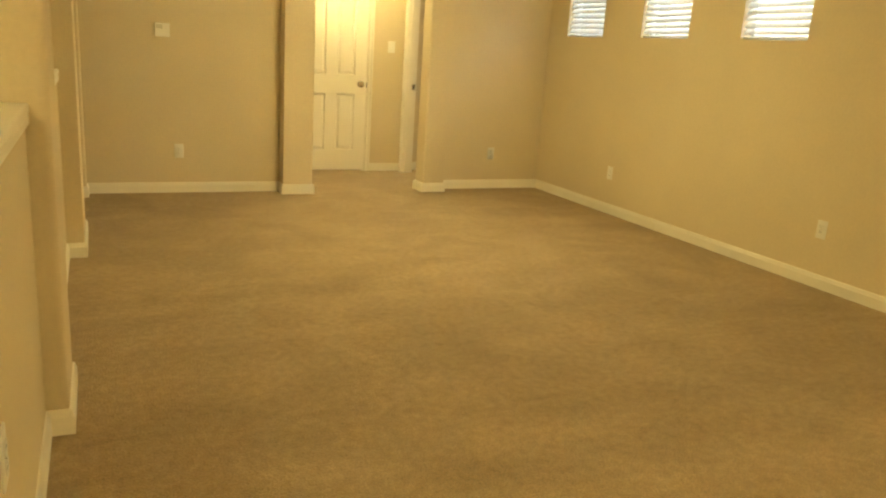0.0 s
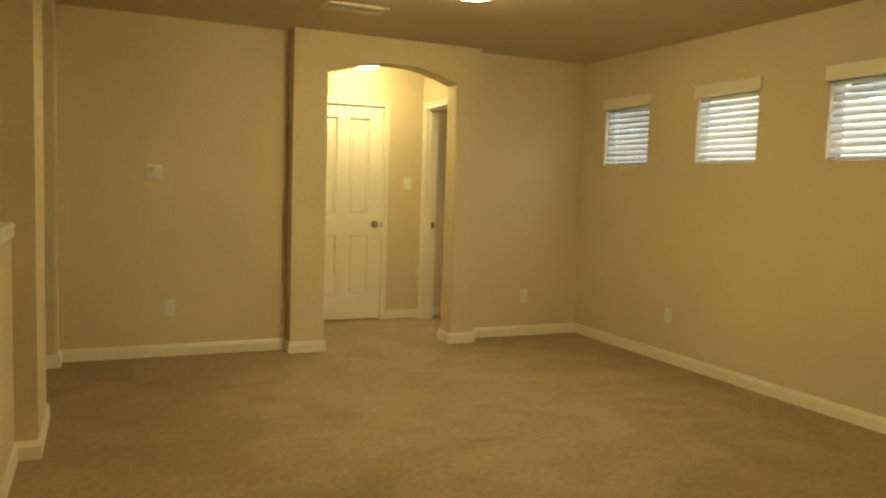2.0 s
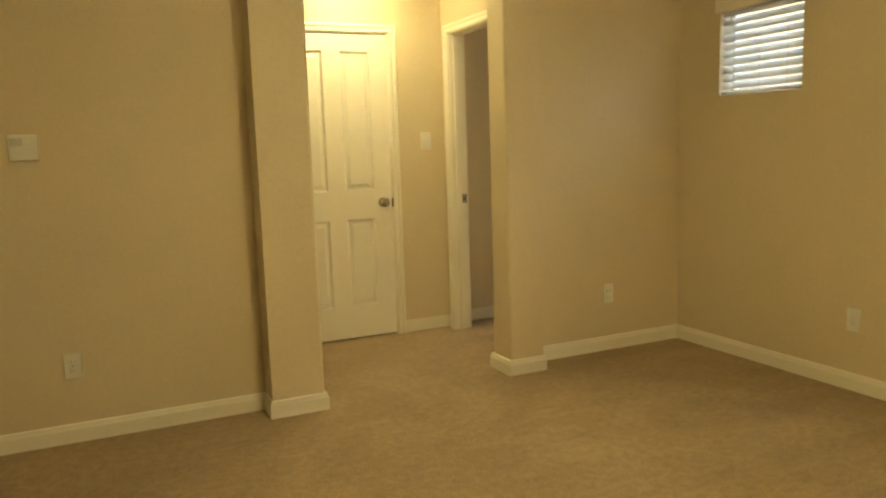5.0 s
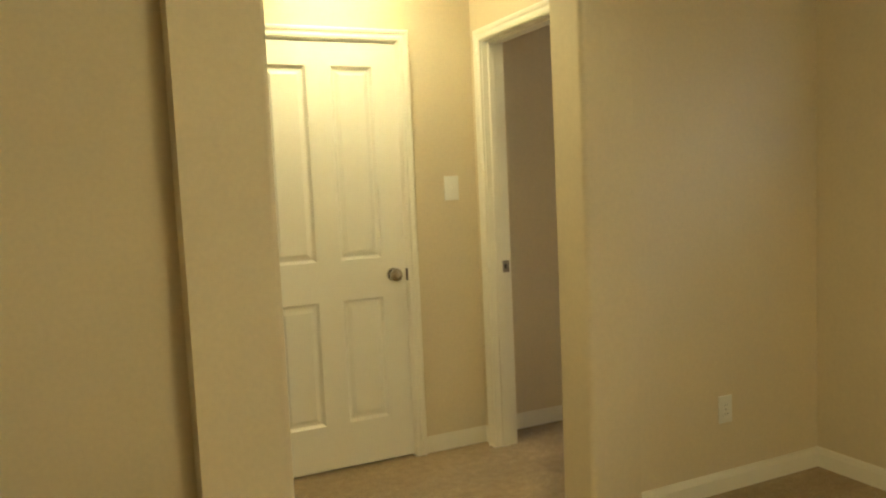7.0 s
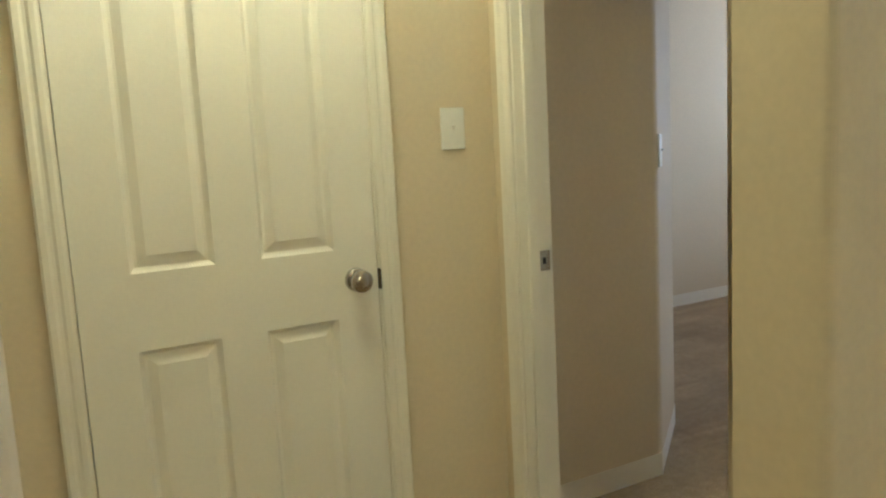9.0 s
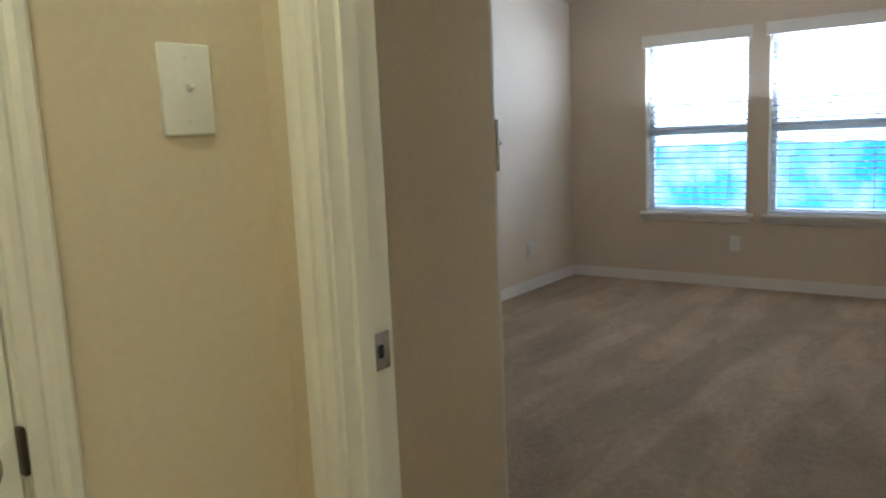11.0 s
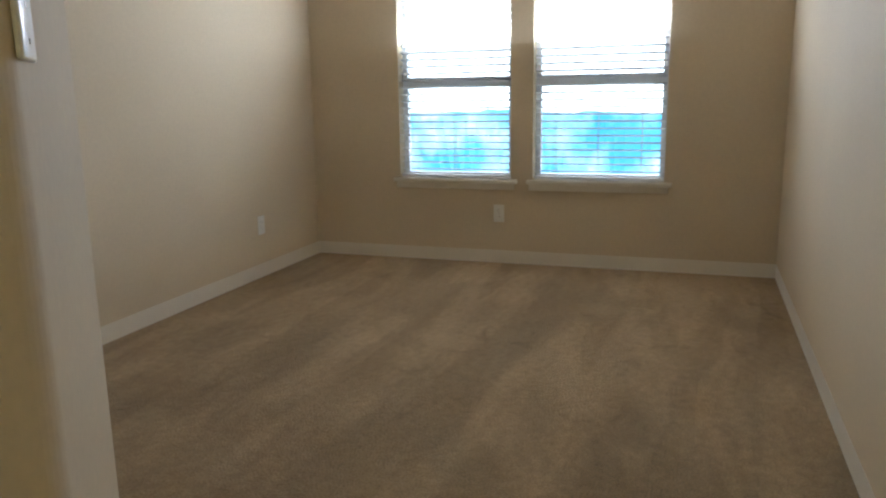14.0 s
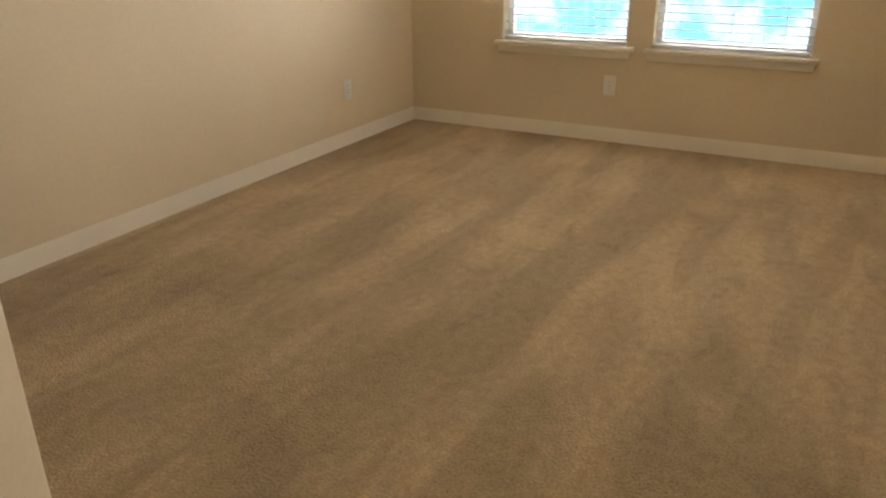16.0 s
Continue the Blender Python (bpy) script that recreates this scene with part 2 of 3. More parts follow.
def arch_wall(axis, front, back, u0, u1, top, o0, o1, spring, rise, round_r=0.02):
    """A wall with one arched opening that stands on the floor, its edges rounded."""
    half, mid = (o1 - o0) / 2, (o0 + o1) / 2
    rad = (half * half + rise * rise) / (2 * rise)
    a0 = math.asin(half / rad)
    arc = [(mid + rad * math.sin(a), spring + rise - rad + rad * math.cos(a)) for a in np.linspace(-a0, a0, 25)]
    bm = bmesh.new()

    def put(pts, c):
        return [bm.verts.new((c, u, z) if axis == "x" else (u, c, z)) for u, z in pts]

    lo, hi = [(o0, 0), *arc, (o1, 0)], None
    f, b = put(lo, front), put(lo, back)
    n = len(lo)
    tf, tb = put([(u0, 0), (u0, top), (u1, top), (u1, 0)], front), put([(u0, 0), (u0, top), (u1, top), (u1, 0)], back)
    soft = []
    for s, t in ((f, tf), (b, tb)):
        bm.faces.new([t[0], t[1], *s[1:2], s[0]])
        bm.faces.new([t[3], s[-1], s[-2], t[2]])
        bm.faces.new([t[1], t[2], *s[-2:0:-1]])
    for i in range(n - 1):
        bm.faces.new((f[i], f[i + 1], b[i + 1], b[i]))
    for i in range(3):
        bm.faces.new((tf[i], tf[i + 1], tb[i + 1], tb[i]))
    bm.edges.ensure_lookup_table()
    for s in (f, b):
        for i in range(n - 1):
            soft.append(bm.edges.get((s[i], s[i + 1])))
    bmesh.ops.bevel(bm, geom=[e for e in soft if e], offset=round_r, segments=6, profile=0.5, affect="EDGES")
    return bm


def swept(points, profile, closed=False):
    """A profile of (out, up) carried along a plan line, mitred; out is to the right of the way."""
    bm = bmesh.new()
    P = [Vector((x, y)) for x, y in points]
    rings = []
    for i, p in enumerate(P):
        d0 = (p - P[i - 1]).normalized() if i else None
        d1 = (P[i + 1] - p).normalized() if i < len(P) - 1 else None
        d0, d1 = d0 or d1, d1 or d0
        n0, n1 = Vector((d0.y, -d0.x)), Vector((d1.y, -d1.x))
        m = (n0 + n1).normalized()
        m /= max(0.2, m.dot(n0))
        rings.append([bm.verts.new((p.x + m.x * o, p.y + m.y * o, z)) for o, z in profile])
    k = len(profile)
    for a, b in zip(rings, rings[1:]):
        for j in range(k):
            bm.faces.new((a[j], a[(j + 1) % k], b[(j + 1) % k], b[j]))
    bm.faces.new(rings[0][::-1])
    bm.faces.new(rings[-1])
    return bm


def lathe(profile, steps=32, axis="z"):
    """A profile of (radius, height) turned round its axis."""
    bm = bmesh.new()
    rings = []
    for r, h in profile:
        if r < 1e-5:
            rings.append([bm.verts.new((0, 0, h))])
        else:
            rings.append([bm.verts.new((r * math.cos(a), r * math.sin(a), h)) for a in np.linspace(0, 2 * math.pi, steps, endpoint=False)])
    for a, b in zip(rings, rings[1:]):
        for i in range(steps):
            j = (i + 1) % steps
            q = [a[i % len(a)], a[j % len(a)], b[j % len(b)], b[i % len(b)]]
            q = list(dict.fromkeys(q))
            if len(q) > 2:
                bm.faces.new(q)
    if axis == "y":
        bmesh.ops.rotate(bm, verts=bm.verts, cent=(0, 0, 0), matrix=Matrix.Rotation(radians(90), 3, "X"))
    return bm


def setting(name, bm, material, label, flat_area=0.02):
    return tagged(part(name, bm, material, None, label, flat_area), label, "", "", "structure")


# ---- plan ----
XL, XA, XR = -3.165, -3.14, 1.13    # column front, stair arch and window wall of the loft
YB, YF, YH = -1.085, -1.245, -1.045  # loft back wall, front of the arch, hall side of the arch
AX0, AX1 = -1.562, -0.005         # the arch box
OX0, OX1 = -1.297, -0.222        # the arched opening
ZG, ZB = 2.445, 2.435              # ceilings
DY0, DY1 = -0.938, -0.114        # bedroom doorway
BX, BY0, BY1 = 5.105, -0.968, 2.115   # bedroom: window wall, right and left walls
CA, CB = (0.750, 0.080), (1.178, 0.428)  # bedroom corner faces
NEAR = -9.2

# ---- loft and hall structure ----
setting("floor", a_box(-3.34, NEAR, -0.12, 0.06, 0.6, 0.0), FLOOR_MAT, "tan cut-pile carpet with brushed patches")
setting("floor_loft_side", a_box(0.06, NEAR, -0.12, XR + 0.14, YB + 0.02, 0.0), FLOOR_MAT, "tan cut-pile carpet with brushed patches")
setting("floor_bedroom", a_box(0.06, YB + 0.02, -0.12, BX + 0.14, 2.3, 0.0), BED_FLOOR, "tan cut-pile carpet with long vacuum strokes")
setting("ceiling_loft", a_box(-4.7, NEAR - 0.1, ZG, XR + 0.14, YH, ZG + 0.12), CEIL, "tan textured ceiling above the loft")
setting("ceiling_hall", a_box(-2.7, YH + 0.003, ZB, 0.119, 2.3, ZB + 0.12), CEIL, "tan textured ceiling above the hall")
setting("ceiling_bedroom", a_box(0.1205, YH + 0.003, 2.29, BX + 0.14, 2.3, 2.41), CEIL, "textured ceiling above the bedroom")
W3 = [(-1.991, -1.417), (-3.103, -2.530), (-4.215, -3.642)]
GZ0, GZ1 = 1.531, 2.052
setting("wall_windows", holed_wall("x", XR, XR + 0.14, NEAR, YB, 0, ZG, [(a, b, GZ0, GZ1) for a, b in W3]), WALL, "tan painted wall with three small windows")
setting("wall_back_right", prism([(AX1 - 0.02, YB), (XR + 0.14, YB), (XR + 0.14, BY0 + 0.002), (AX1 - 0.02, BY0 + 0.002)], 0, ZG), WALL, "tan painted drywall beside the arch")
setting("wall_back_left", prism([(XL - 0.26, YB), (AX0 + 0.02, YB), (AX0 + 0.02, YH + 0.002), (XL - 0.26, YH + 0.002)], 0, ZG), WALL, "tan painted drywall with keypad and outlet")
setting("wall_arch", arch_wall("y", YF, YH, AX0, AX1, ZG - 0.001, OX0, OX1, 2.135, 0.118), WALL, "tan drywall arch with rounded edges", 0.0)
# Unseen slabs added above the ceilings to stop sunlight leaking in.
setting("sun_block_loft", a_box(-5.2, NEAR - 0.6, ZG + 0.121, XR + 0.3, -1.25, ZG + 0.3), SUN_BLOCK, "unseen flat slab over the loft, added to block sun")
setting("sun_block_bedroom", a_box(-5.2, -1.249, ZG + 0.121, BX + 0.4, 2.8, ZG + 0.3), SUN_BLOCK, "unseen flat slab over the bedroom, added to block sun")
setting("wall_near", a_box(-4.7, NEAR - 0.12, -1.6, XR + 0.14, NEAR, ZG), WALL, "tan painted drywall closing the loft")
# the stair side: pillars, low walls and an arched opening
setting("column_1", prism([(XL, -5.295), (XL, -4.90), (XL - 0.26, -4.90), (XL - 0.26, -5.295)], -1.6, ZG, 0.02), WALL, "tan drywall pillar with rounded corners")
setting("wall_stair_arch", arch_wall("x", XA, XA - 0.29, -3.07, YB - 0.001, ZG - 0.001, -2.45, -1.245, 2.15, 0.19), WALL, "tan drywall with an arched opening to the stairs", 0.0)
LOW = 1.085
for i, (a, b) in enumerate(((NEAR, -5.295), (-4.90, -3.07))):
    setting("half_wall_%d" % (i + 1), a_box(XL - 0.20, a + 0.001, -1.6, XL - 0.070, b - 0.001, LOW - 0.03), WALL, "tan drywall half wall above the stairs")
    cap = bmesh.new()
    box(cap, XL - 0.235, a + 0.002, LOW - 0.03, XL - 0.055, b - 0.002, LOW, 0.008, 3)
    box(cap, XL - 0.070, a + 0.002, LOW - 0.065, XL - 0.057, b - 0.002, LOW - 0.029, 0.008, 2)
    setting("trim_cap_%d" % (i + 1), cap, TRIM, "cream painted wood cap on the half wall")
setting("wall_stair_far", a_box(-4.7, NEAR, -1.6, -4.58, YB + 0.3, ZG), WALL, "tan painted stairwell wall")
setting("wall_stair_end", a_box(-4.58, YB + 0.14, -1.6, XL - 0.26, YB + 0.26, ZG), WALL, "tan painted stairwell end wall")
setting("floor_stairwell", a_box(-4.58, NEAR, -1.7, XL - 0.20, YB + 0.14, -1.6), FLOOR_MAT, "carpeted stair landing below the half wall")
# hall
setting("wall_hall_back", holed_wall("y", 0.0, 0.13, -2.7, 0.0, 0, ZB, [(-1.207, -0.389, -0.02, 2.055)]), WALL, "tan painted hall wall with a closet door")
setting("wall_closet", a_box(-1.6, 0.5, 0, -0.1, 0.55, ZB), WALL, "dark closet wall")
setting("wall_hall_end", a_box(-2.7, YH + 0.004, 0, -2.58, -0.001, ZB), WALL, "tan painted hall end wall")
setting("wall_bedroom_door", holed_wall("x", 0.0, 0.12, YH + 0.003, 0.13, 0, ZB, [(DY0 - 0.02, DY1 + 0.02, -0.02, 2.055)]), WALL, "tan painted wall round the bedroom doorway")
# bedroom
BW = [(0.678, 1.460), (-0.296, 0.532)]
BZ0, BZ1 = 0.567, 1.926
setting("wall_bedroom_windows", holed_wall("x", BX, BX + 0.14, BY0 - 0.1, BY1 + 0.1, 0, ZB, [(a, b, BZ0, BZ1) for a, b in BW]), WALL, "tan painted bedroom wall with two windows")
setting("wall_bedroom_right", a_box(XR + 0.141, BY0 - 0.08, 0, BX - 0.001, BY0, ZB), WALL, "tan painted bedroom wall")
setting("wall_bedroom_left", a_box(CB[0] + 0.001, BY1, 0, BX - 0.001, BY1 + 0.1, ZB), WALL, "tan painted bedroom wall")
setting("wall_bedroom_entry", prism([(0.1205, 0.5), (0.1205, CA[1]), CA, CB, (CB[0], BY1 + 0.1), (CB[0] - 0.12, BY1 + 0.1), (CB[0] - 0.12, 0.5)], 0, ZB, 0.022, keep=(0, 1, 4, 5, 6)), WALL, "tan drywall entry with angled rounded corners", 0.012)

# ---- baseboards ----
BASE = [(-0.001, 0), (0.0145, 0), (0.0145, 0.062), (0.011, 0.071), (0.0085, 0.082), (0.004, 0.088), (-0.001, 0.088)]
CAS = 0.056


def baseboard(points):
    setting("baseboard", swept(points, BASE), TRIM, "cream painted wooden baseboard", 0.0)


baseboard([(XR, NEAR), (XR, YB), (AX1, YB), (AX1, YF), (OX1, YF), (OX1, YH), (-0.001, YH)][::-1])
baseboard([(-2.58, YH), (OX0, YH), (OX0, YF), (AX0, YF), (AX0, YB), (XA, YB), (XA, -1.245), (XA - 0.29, -1.245)][::-1])
baseboard([(XA - 0.29, -2.45), (XA, -2.45), (XA, -3.07), (XL - 0.070, -3.07), (XL - 0.070, -4.90), (XL, -4.90), (XL, -5.295), (XL - 0.070, -5.295), (XL - 0.070, NEAR)][::-1])
baseboard([(-0.403 + CAS + 0.002, 0), (-0.0, 0), (0, DY1 + CAS - 0.003)][::-1])
baseboard([(-2.58, 0), (-1.193 - CAS - 0.002, 0)][::-1])
baseboard([(0.1205, CA[1]), CA, CB, (CB[0], BY1), (BX, BY1), (BX, BY0), (0.20, BY0)][::-1])


# ---- doors ----
def casing_bm(axis, at, out, u0, u1, top, w=CAS, sides=(True, True)):
    """Moulded casing round an opening u0..u1; it stands out from the plane axis = at by out."""
    prof = [(0.0, 0.0), (0.0, 0.55), (0.12, 0.78), (0.30, 0.85), (0.42, 0.62), (0.55, 0.62), (0.68, 0.95), (0.90, 1.0), (1.0, 0.8), (1.0, 0.0)]
    line = []
    if sides[0]:
        line += [((u0, 0.0), (-1, 0)), ((u0, top), (-1, 1))]
    else:
        line += [((u0, top), (0, 1))]
    if sides[1]:
        line += [((u1, top), (1, 1)), ((u1, 0.0), (1, 0))]
    else:
        line += [((u1, top), (0, 1))]
    bm, rings = bmesh.new(), []
    for (u, z), (du, dz) in line:
        ring = []
        for a, h in prof:
            uu, zz, c = u + du * a * w, z + dz * a * w, at + out * h
            ring.append(bm.verts.new((c, uu, zz) if axis == "x" else (uu, c, zz)))
        rings.append(ring)
    k = len(prof)
    for a, b in zip(rings, rings[1:]):
        for j in range(k):
            bm.faces.new((a[j], a[(j + 1) % k], b[(j + 1) % k], b[j]))
    bm.faces.new(rings[0])
    bm.faces.new(rings[-1][::-1])
    return bm


def door_leaf(w, h, t, name_mat):
    """A moulded four-panel leaf: x from 0 to w, y from 0 (front) to t, z from 0 to h."""
    bm = bmesh.new()
    st, mull = 0.124, 0.118
    pw = (w - 2 * st - mull) / 2
    us = [0, st, st + pw, st + pw + mull, w - st, w]
    zs = [0, 0.216, 0.808, 1.001, 1.908, h]
    vs = {}
    for d, y in ((0, 0.0), (1, t)):
        for i, u in enumerate(us):
            for j, z in enumerate(zs):
                vs[i, j, d] = bm.verts.new((u, y, z))
    panels = []
    for d in (0, 1):
        for i in range(5):
            for j in range(5):
                f = bm.faces.new([vs[k[0], k[1], d] for k in ((i, j), (i + 1, j), (i + 1, j + 1), (i, j + 1))])
                if i in (1, 3) and j in (1, 3):
                    panels.append(f)
    for i in range(5):
        for j in (0, 5):
            bm.faces.new((vs[i, j, 0], vs[i + 1, j, 0], vs[i + 1, j, 1], vs[i, j, 1]))
    for j in range(5):
        for i in (0, 5):
            bm.faces.new((vs[i, j, 0], vs[i, j + 1, 0], vs[i, j + 1, 1], vs[i, j, 1]))
    bmesh.ops.recalc_face_normals(bm, faces=bm.faces)
    bmesh.ops.inset_individual(bm, faces=panels, thickness=0.006, depth=-0.008)
    bmesh.ops.inset_individual(bm, faces=panels, thickness=0.012, depth=-0.008)
    bmesh.ops.inset_individual(bm, faces=panels, thickness=0.010, depth=0.0)
    bmesh.ops.inset_individual(bm, faces=panels, thickness=0.030, depth=0.0135)
    return bm


def door_knob(parent, at, side, reach=0.058):
    """Round knob on its rose; side -1 stands out towards -y."""
    prof = [(0.0, 0.0), (0.033, 0.0), (0.033, 0.004), (0.030, 0.008), (0.015, 0.010), (0.013, 0.018), (0.016, 0.023), (0.027, 0.029), (0.0315, 0.038), (0.0305, 0.048), (0.022, reach - 0.003), (0.009, reach), (0.0, reach)]
    bm = lathe(prof, 36)
    bmesh.ops.rotate(bm, verts=bm.verts, cent=(0, 0, 0), matrix=Matrix.Rotation(radians(90 if side < 0 else -90), 3, "X"))
    bmesh.ops.translate(bm, verts=bm.verts, vec=at)
    return part("door_handle", bm, NICKEL, parent, "satin nickel round knob", 1.0)


def jamb(axis, parent, u0, u1, d0, d1, top):
    """Lining of an opening: two posts and a head, with a stop bead."""
    def b(u, v, z0, z1, a=d0, c=d1):
        return a_box(a, u, z0, c, v, z1, bevel=0.0015) if axis == "x" else a_box(u, a, z0, v, c, z1, bevel=0.0015)
    part("jamb", b(u0 - 0.019, u0, 0, top + 0.019), TRIM, parent)
    part("jamb", b(u1, u1 + 0.019, 0, top + 0.019), TRIM, parent)
    part("head_jamb", b(u0, u1, top, top + 0.019), TRIM, parent)


# closed closet door in the hall
HX0, HX1 = -1.180, -0.409
d1 = empty("door_1", pose(0, 0, 0), "closed white four-panel door with nickel knob", "door", kind="structure")
jamb("y", d1, HX0 - 0.003, HX1 + 0.003, 0.0005, 0.128, 2.036)
leaf = door_leaf(HX1 - HX0, 2.018, 0.035, DOOR)
bmesh.ops.translate(leaf, verts=leaf.verts, vec=(HX0, 0.003, 0.014))
leaf_ob = part("door_leaf", leaf, DOOR, d1, "white moulded four-panel leaf", 0.012)
door_knob(leaf_ob, (HX1 - 0.066, 0.003, 0.926), -1)
part("latch", a_box(HX1 - 0.001, -0.012, 0.892, HX1 + 0.006, 0.0025, 0.950, bevel=0.002), BRONZE, d1, "dark metal strike lip")
part("casing", casing_bm("y", 0.0, -0.019, HX0 - 0.008, HX1 + 0.008, 2.041), TRIM, d1, "cream moulded door casing", 0.0)

# bedroom doorway, its leaf folded back against the bedroom wall
d2 = empty("door_2", pose(0, 0, 0), "open white panel door folded back against the wall", "door", kind="structure")
jamb("x", d2, DY0, DY1, 0.0005, 0.1195, 2.036)
part("stop", a_box(0.030, DY1 - 0.011, 0, 0.066, DY1 - 0.0005, 2.036, bevel=0.002), TRIM, d2)
part("stop", a_box(0.030, DY0 + 0.0005, 0, 0.066, DY0 + 0.011, 2.036, bevel=0.002), TRIM, d2)
part("stop", a_box(0.030, DY0 + 0.0115, 2.025, 0.066, DY1 - 0.0115, 2.0355, bevel=0.002), TRIM, d2)
part("casing", casing_bm("x", 0.0, -0.019, DY0 - 0.005, DY1 + 0.005, 2.041), TRIM, d2, "cream moulded door casing", 0.0)
sp = part("strike_plate", a_box(0.068, DY1 - 0.0025, 0.895, 0.108, DY1 - 0.0004, 0.955, bevel=0.001), NICKEL, d2, "satin nickel strike plate")
part("strike_hole", a_box(0.081, DY1 - 0.0032, 0.915, 0.092, DY1 - 0.0024, 0.935), DARK, sp)
leaf = door_leaf(0.806, 2.018, 0.035, DOOR)
swing = pose(0.125, DY0 - 0.027, 0.014, 0, 0, 1.5)
bmesh.ops.transform(leaf, matrix=swing, verts=leaf.verts)
leaf_ob = part("door_leaf", leaf, DOOR, d2, "white moulded four-panel leaf", 0.012)
k = door_knob(leaf_ob, (0, 0, 0), 1)
k.matrix_local = swing @ pose(0.806 - 0.062, 0.035, 0.914)
for z in (0.25, 1.02, 1.80):
    part("hinge", a_box(0.112, DY0 - 0.004, z - 0.045, 0.124, DY0 + 0.006, z + 0.045, bevel=0.002), NICKEL, d2, "satin nickel hinge")


# ---- windows and blinds ----
def window(name, u0, u1, z0, z1, x, double_hung, label):
    """Vinyl window in the outer half of the wall; x is the room face of the wall."""
    w = empty(name, pose(x, (u0 + u1) / 2, z0), label, "window", kind="structure")
    inv = Matrix.Translation((-x, -(u0 + u1) / 2, -z0))
    fx0, fx1, t = x + 0.085, x + 0.135, 0.035

    def put(nm, bm, mat, parent=w, lab=""):
        bmesh.ops.transform(bm, matrix=inv, verts=bm.verts)
        return part(nm, bm, mat, parent, lab)

    fr = bmesh.new()
    for d in ((u0, z0, u0 + t, z1), (u1 - t, z0, u1, z1), (u0 + t, z0, u1 - t, z0 + t), (u0 + t, z1 - t, u1 - t, z1)):
        box(fr, fx0, d[0], d[1], fx1, d[2], d[3], 0.003)
    put("window_frame", fr, VINYL, lab="white vinyl frame")
    if double_hung:
        zm = 1.210
        put("meeting_rail", a_box(fx0 - 0.012, u0 + t, zm - 0.034, fx1 - 0.012, u1 - t, zm + 0.030, bevel=0.003), VINYL)
        for s in (0.09, 0.91):
            u = u0 + (u1 - u0) * s
            put("tilt_latch", a_box(fx0 - 0.020, u - 0.012, zm - 0.049, fx0 + 0.002, u + 0.012, zm - 0.0345, bevel=0.003), BRONZE)
        panes = ((z0 + t, zm - 0.034), (zm + 0.030, z1 - t))
    else:
        panes = ((z0 + t, z1 - t),)
    for a, b in panes:
        g = put("pane", a_box(fx0 + 0.022, u0 + t + 0.0005, a + 0.0005, fx0 + 0.026, u1 - t - 0.0005, b - 0.0005), GLASS)
        g.visible_shadow = False
    return w, put


def blind(u0, u1, z0, z1, x, tilt, label, pitch=0.0455, lip=0.03, stand=0.018):
    """Slatted blind hung in the opening, with valance, ladder cords and bottom rail."""
    b = empty("window_blind", pose(x, (u0 + u1) / 2, z0), label, "blind", "slatted window blinds")
    um = (u0 + u1) / 2
    half = (u1 - u0) / 2 - 0.006
    val = bmesh.new()
    box(val, -stand, -half - lip, z1 - z0 - 0.045, -0.001, half + lip, z1 - z0 + 0.045, 0.004, 3)
    part("valance", val, TRIM, b, "white wood valance")
    part("headrail", a_box(0.004, -half, z1 - z0 - 0.045, 0.055, half, z1 - z0 - 0.002, bevel=0.003), VINYL, b)
    part("bottom_rail", a_box(0.008, -half, 0.006, 0.056, half, 0.022, bevel=0.004), SLAT, b)
    zc, mesh, first = 0.022 + pitch * 0.75, None, None
    while zc < z1 - z0 - 0.05:
        if mesh is None:
            bm = bmesh.new()
            n, rows = 5, []
            for i in range(n + 1):
                c = -0.025 + 0.05 * i / n
                bow = 0.003 * (1 - (2 * i / n - 1) ** 2)
                rows.append([bm.verts.new((c, s * half, bow + dz)) for s in (-1, 1) for dz in (-0.0013, 0.0013)])
            for a, c in zip(rows, rows[1:]):
                for p, q in ((0, 1), (1, 3), (3, 2), (2, 0)):
                    bm.faces.new((a[p], a[q], c[q], c[p]))
            bm.faces.new([rows[0][i] for i in (0, 1, 3, 2)])
            bm.faces.new([rows[-1][i] for i in (0, 2, 3, 1)])
            bmesh.ops.rotate(bm, verts=bm.verts, cent=(0, 0, 0), matrix=Matrix.Rotation(radians(tilt), 3, "Y"))
            first = part("slat", bm, SLAT, b, "", 1.0)
            mesh = first.data
            ob = first
        else:
            ob = new("slat", mesh)
            ob.parent = b
        ob.location = (0.032, random.uniform(-0.001, 0.001), zc)
        ob.rotation_euler = (random.uniform(-0.0025, 0.0025), random.uniform(-0.03, 0.03), 0)
        zc += pitch
    for s in (-0.66, 0.0, 0.66):
        for dx in (0.006, 0.058):
            part("ladder_cord", a_box(dx - 0.0009, s * half - 0.0012, 0.02, dx + 0.0009, s * half + 0.0012, z1 - z0 - 0.04), CORD, b)
    return b


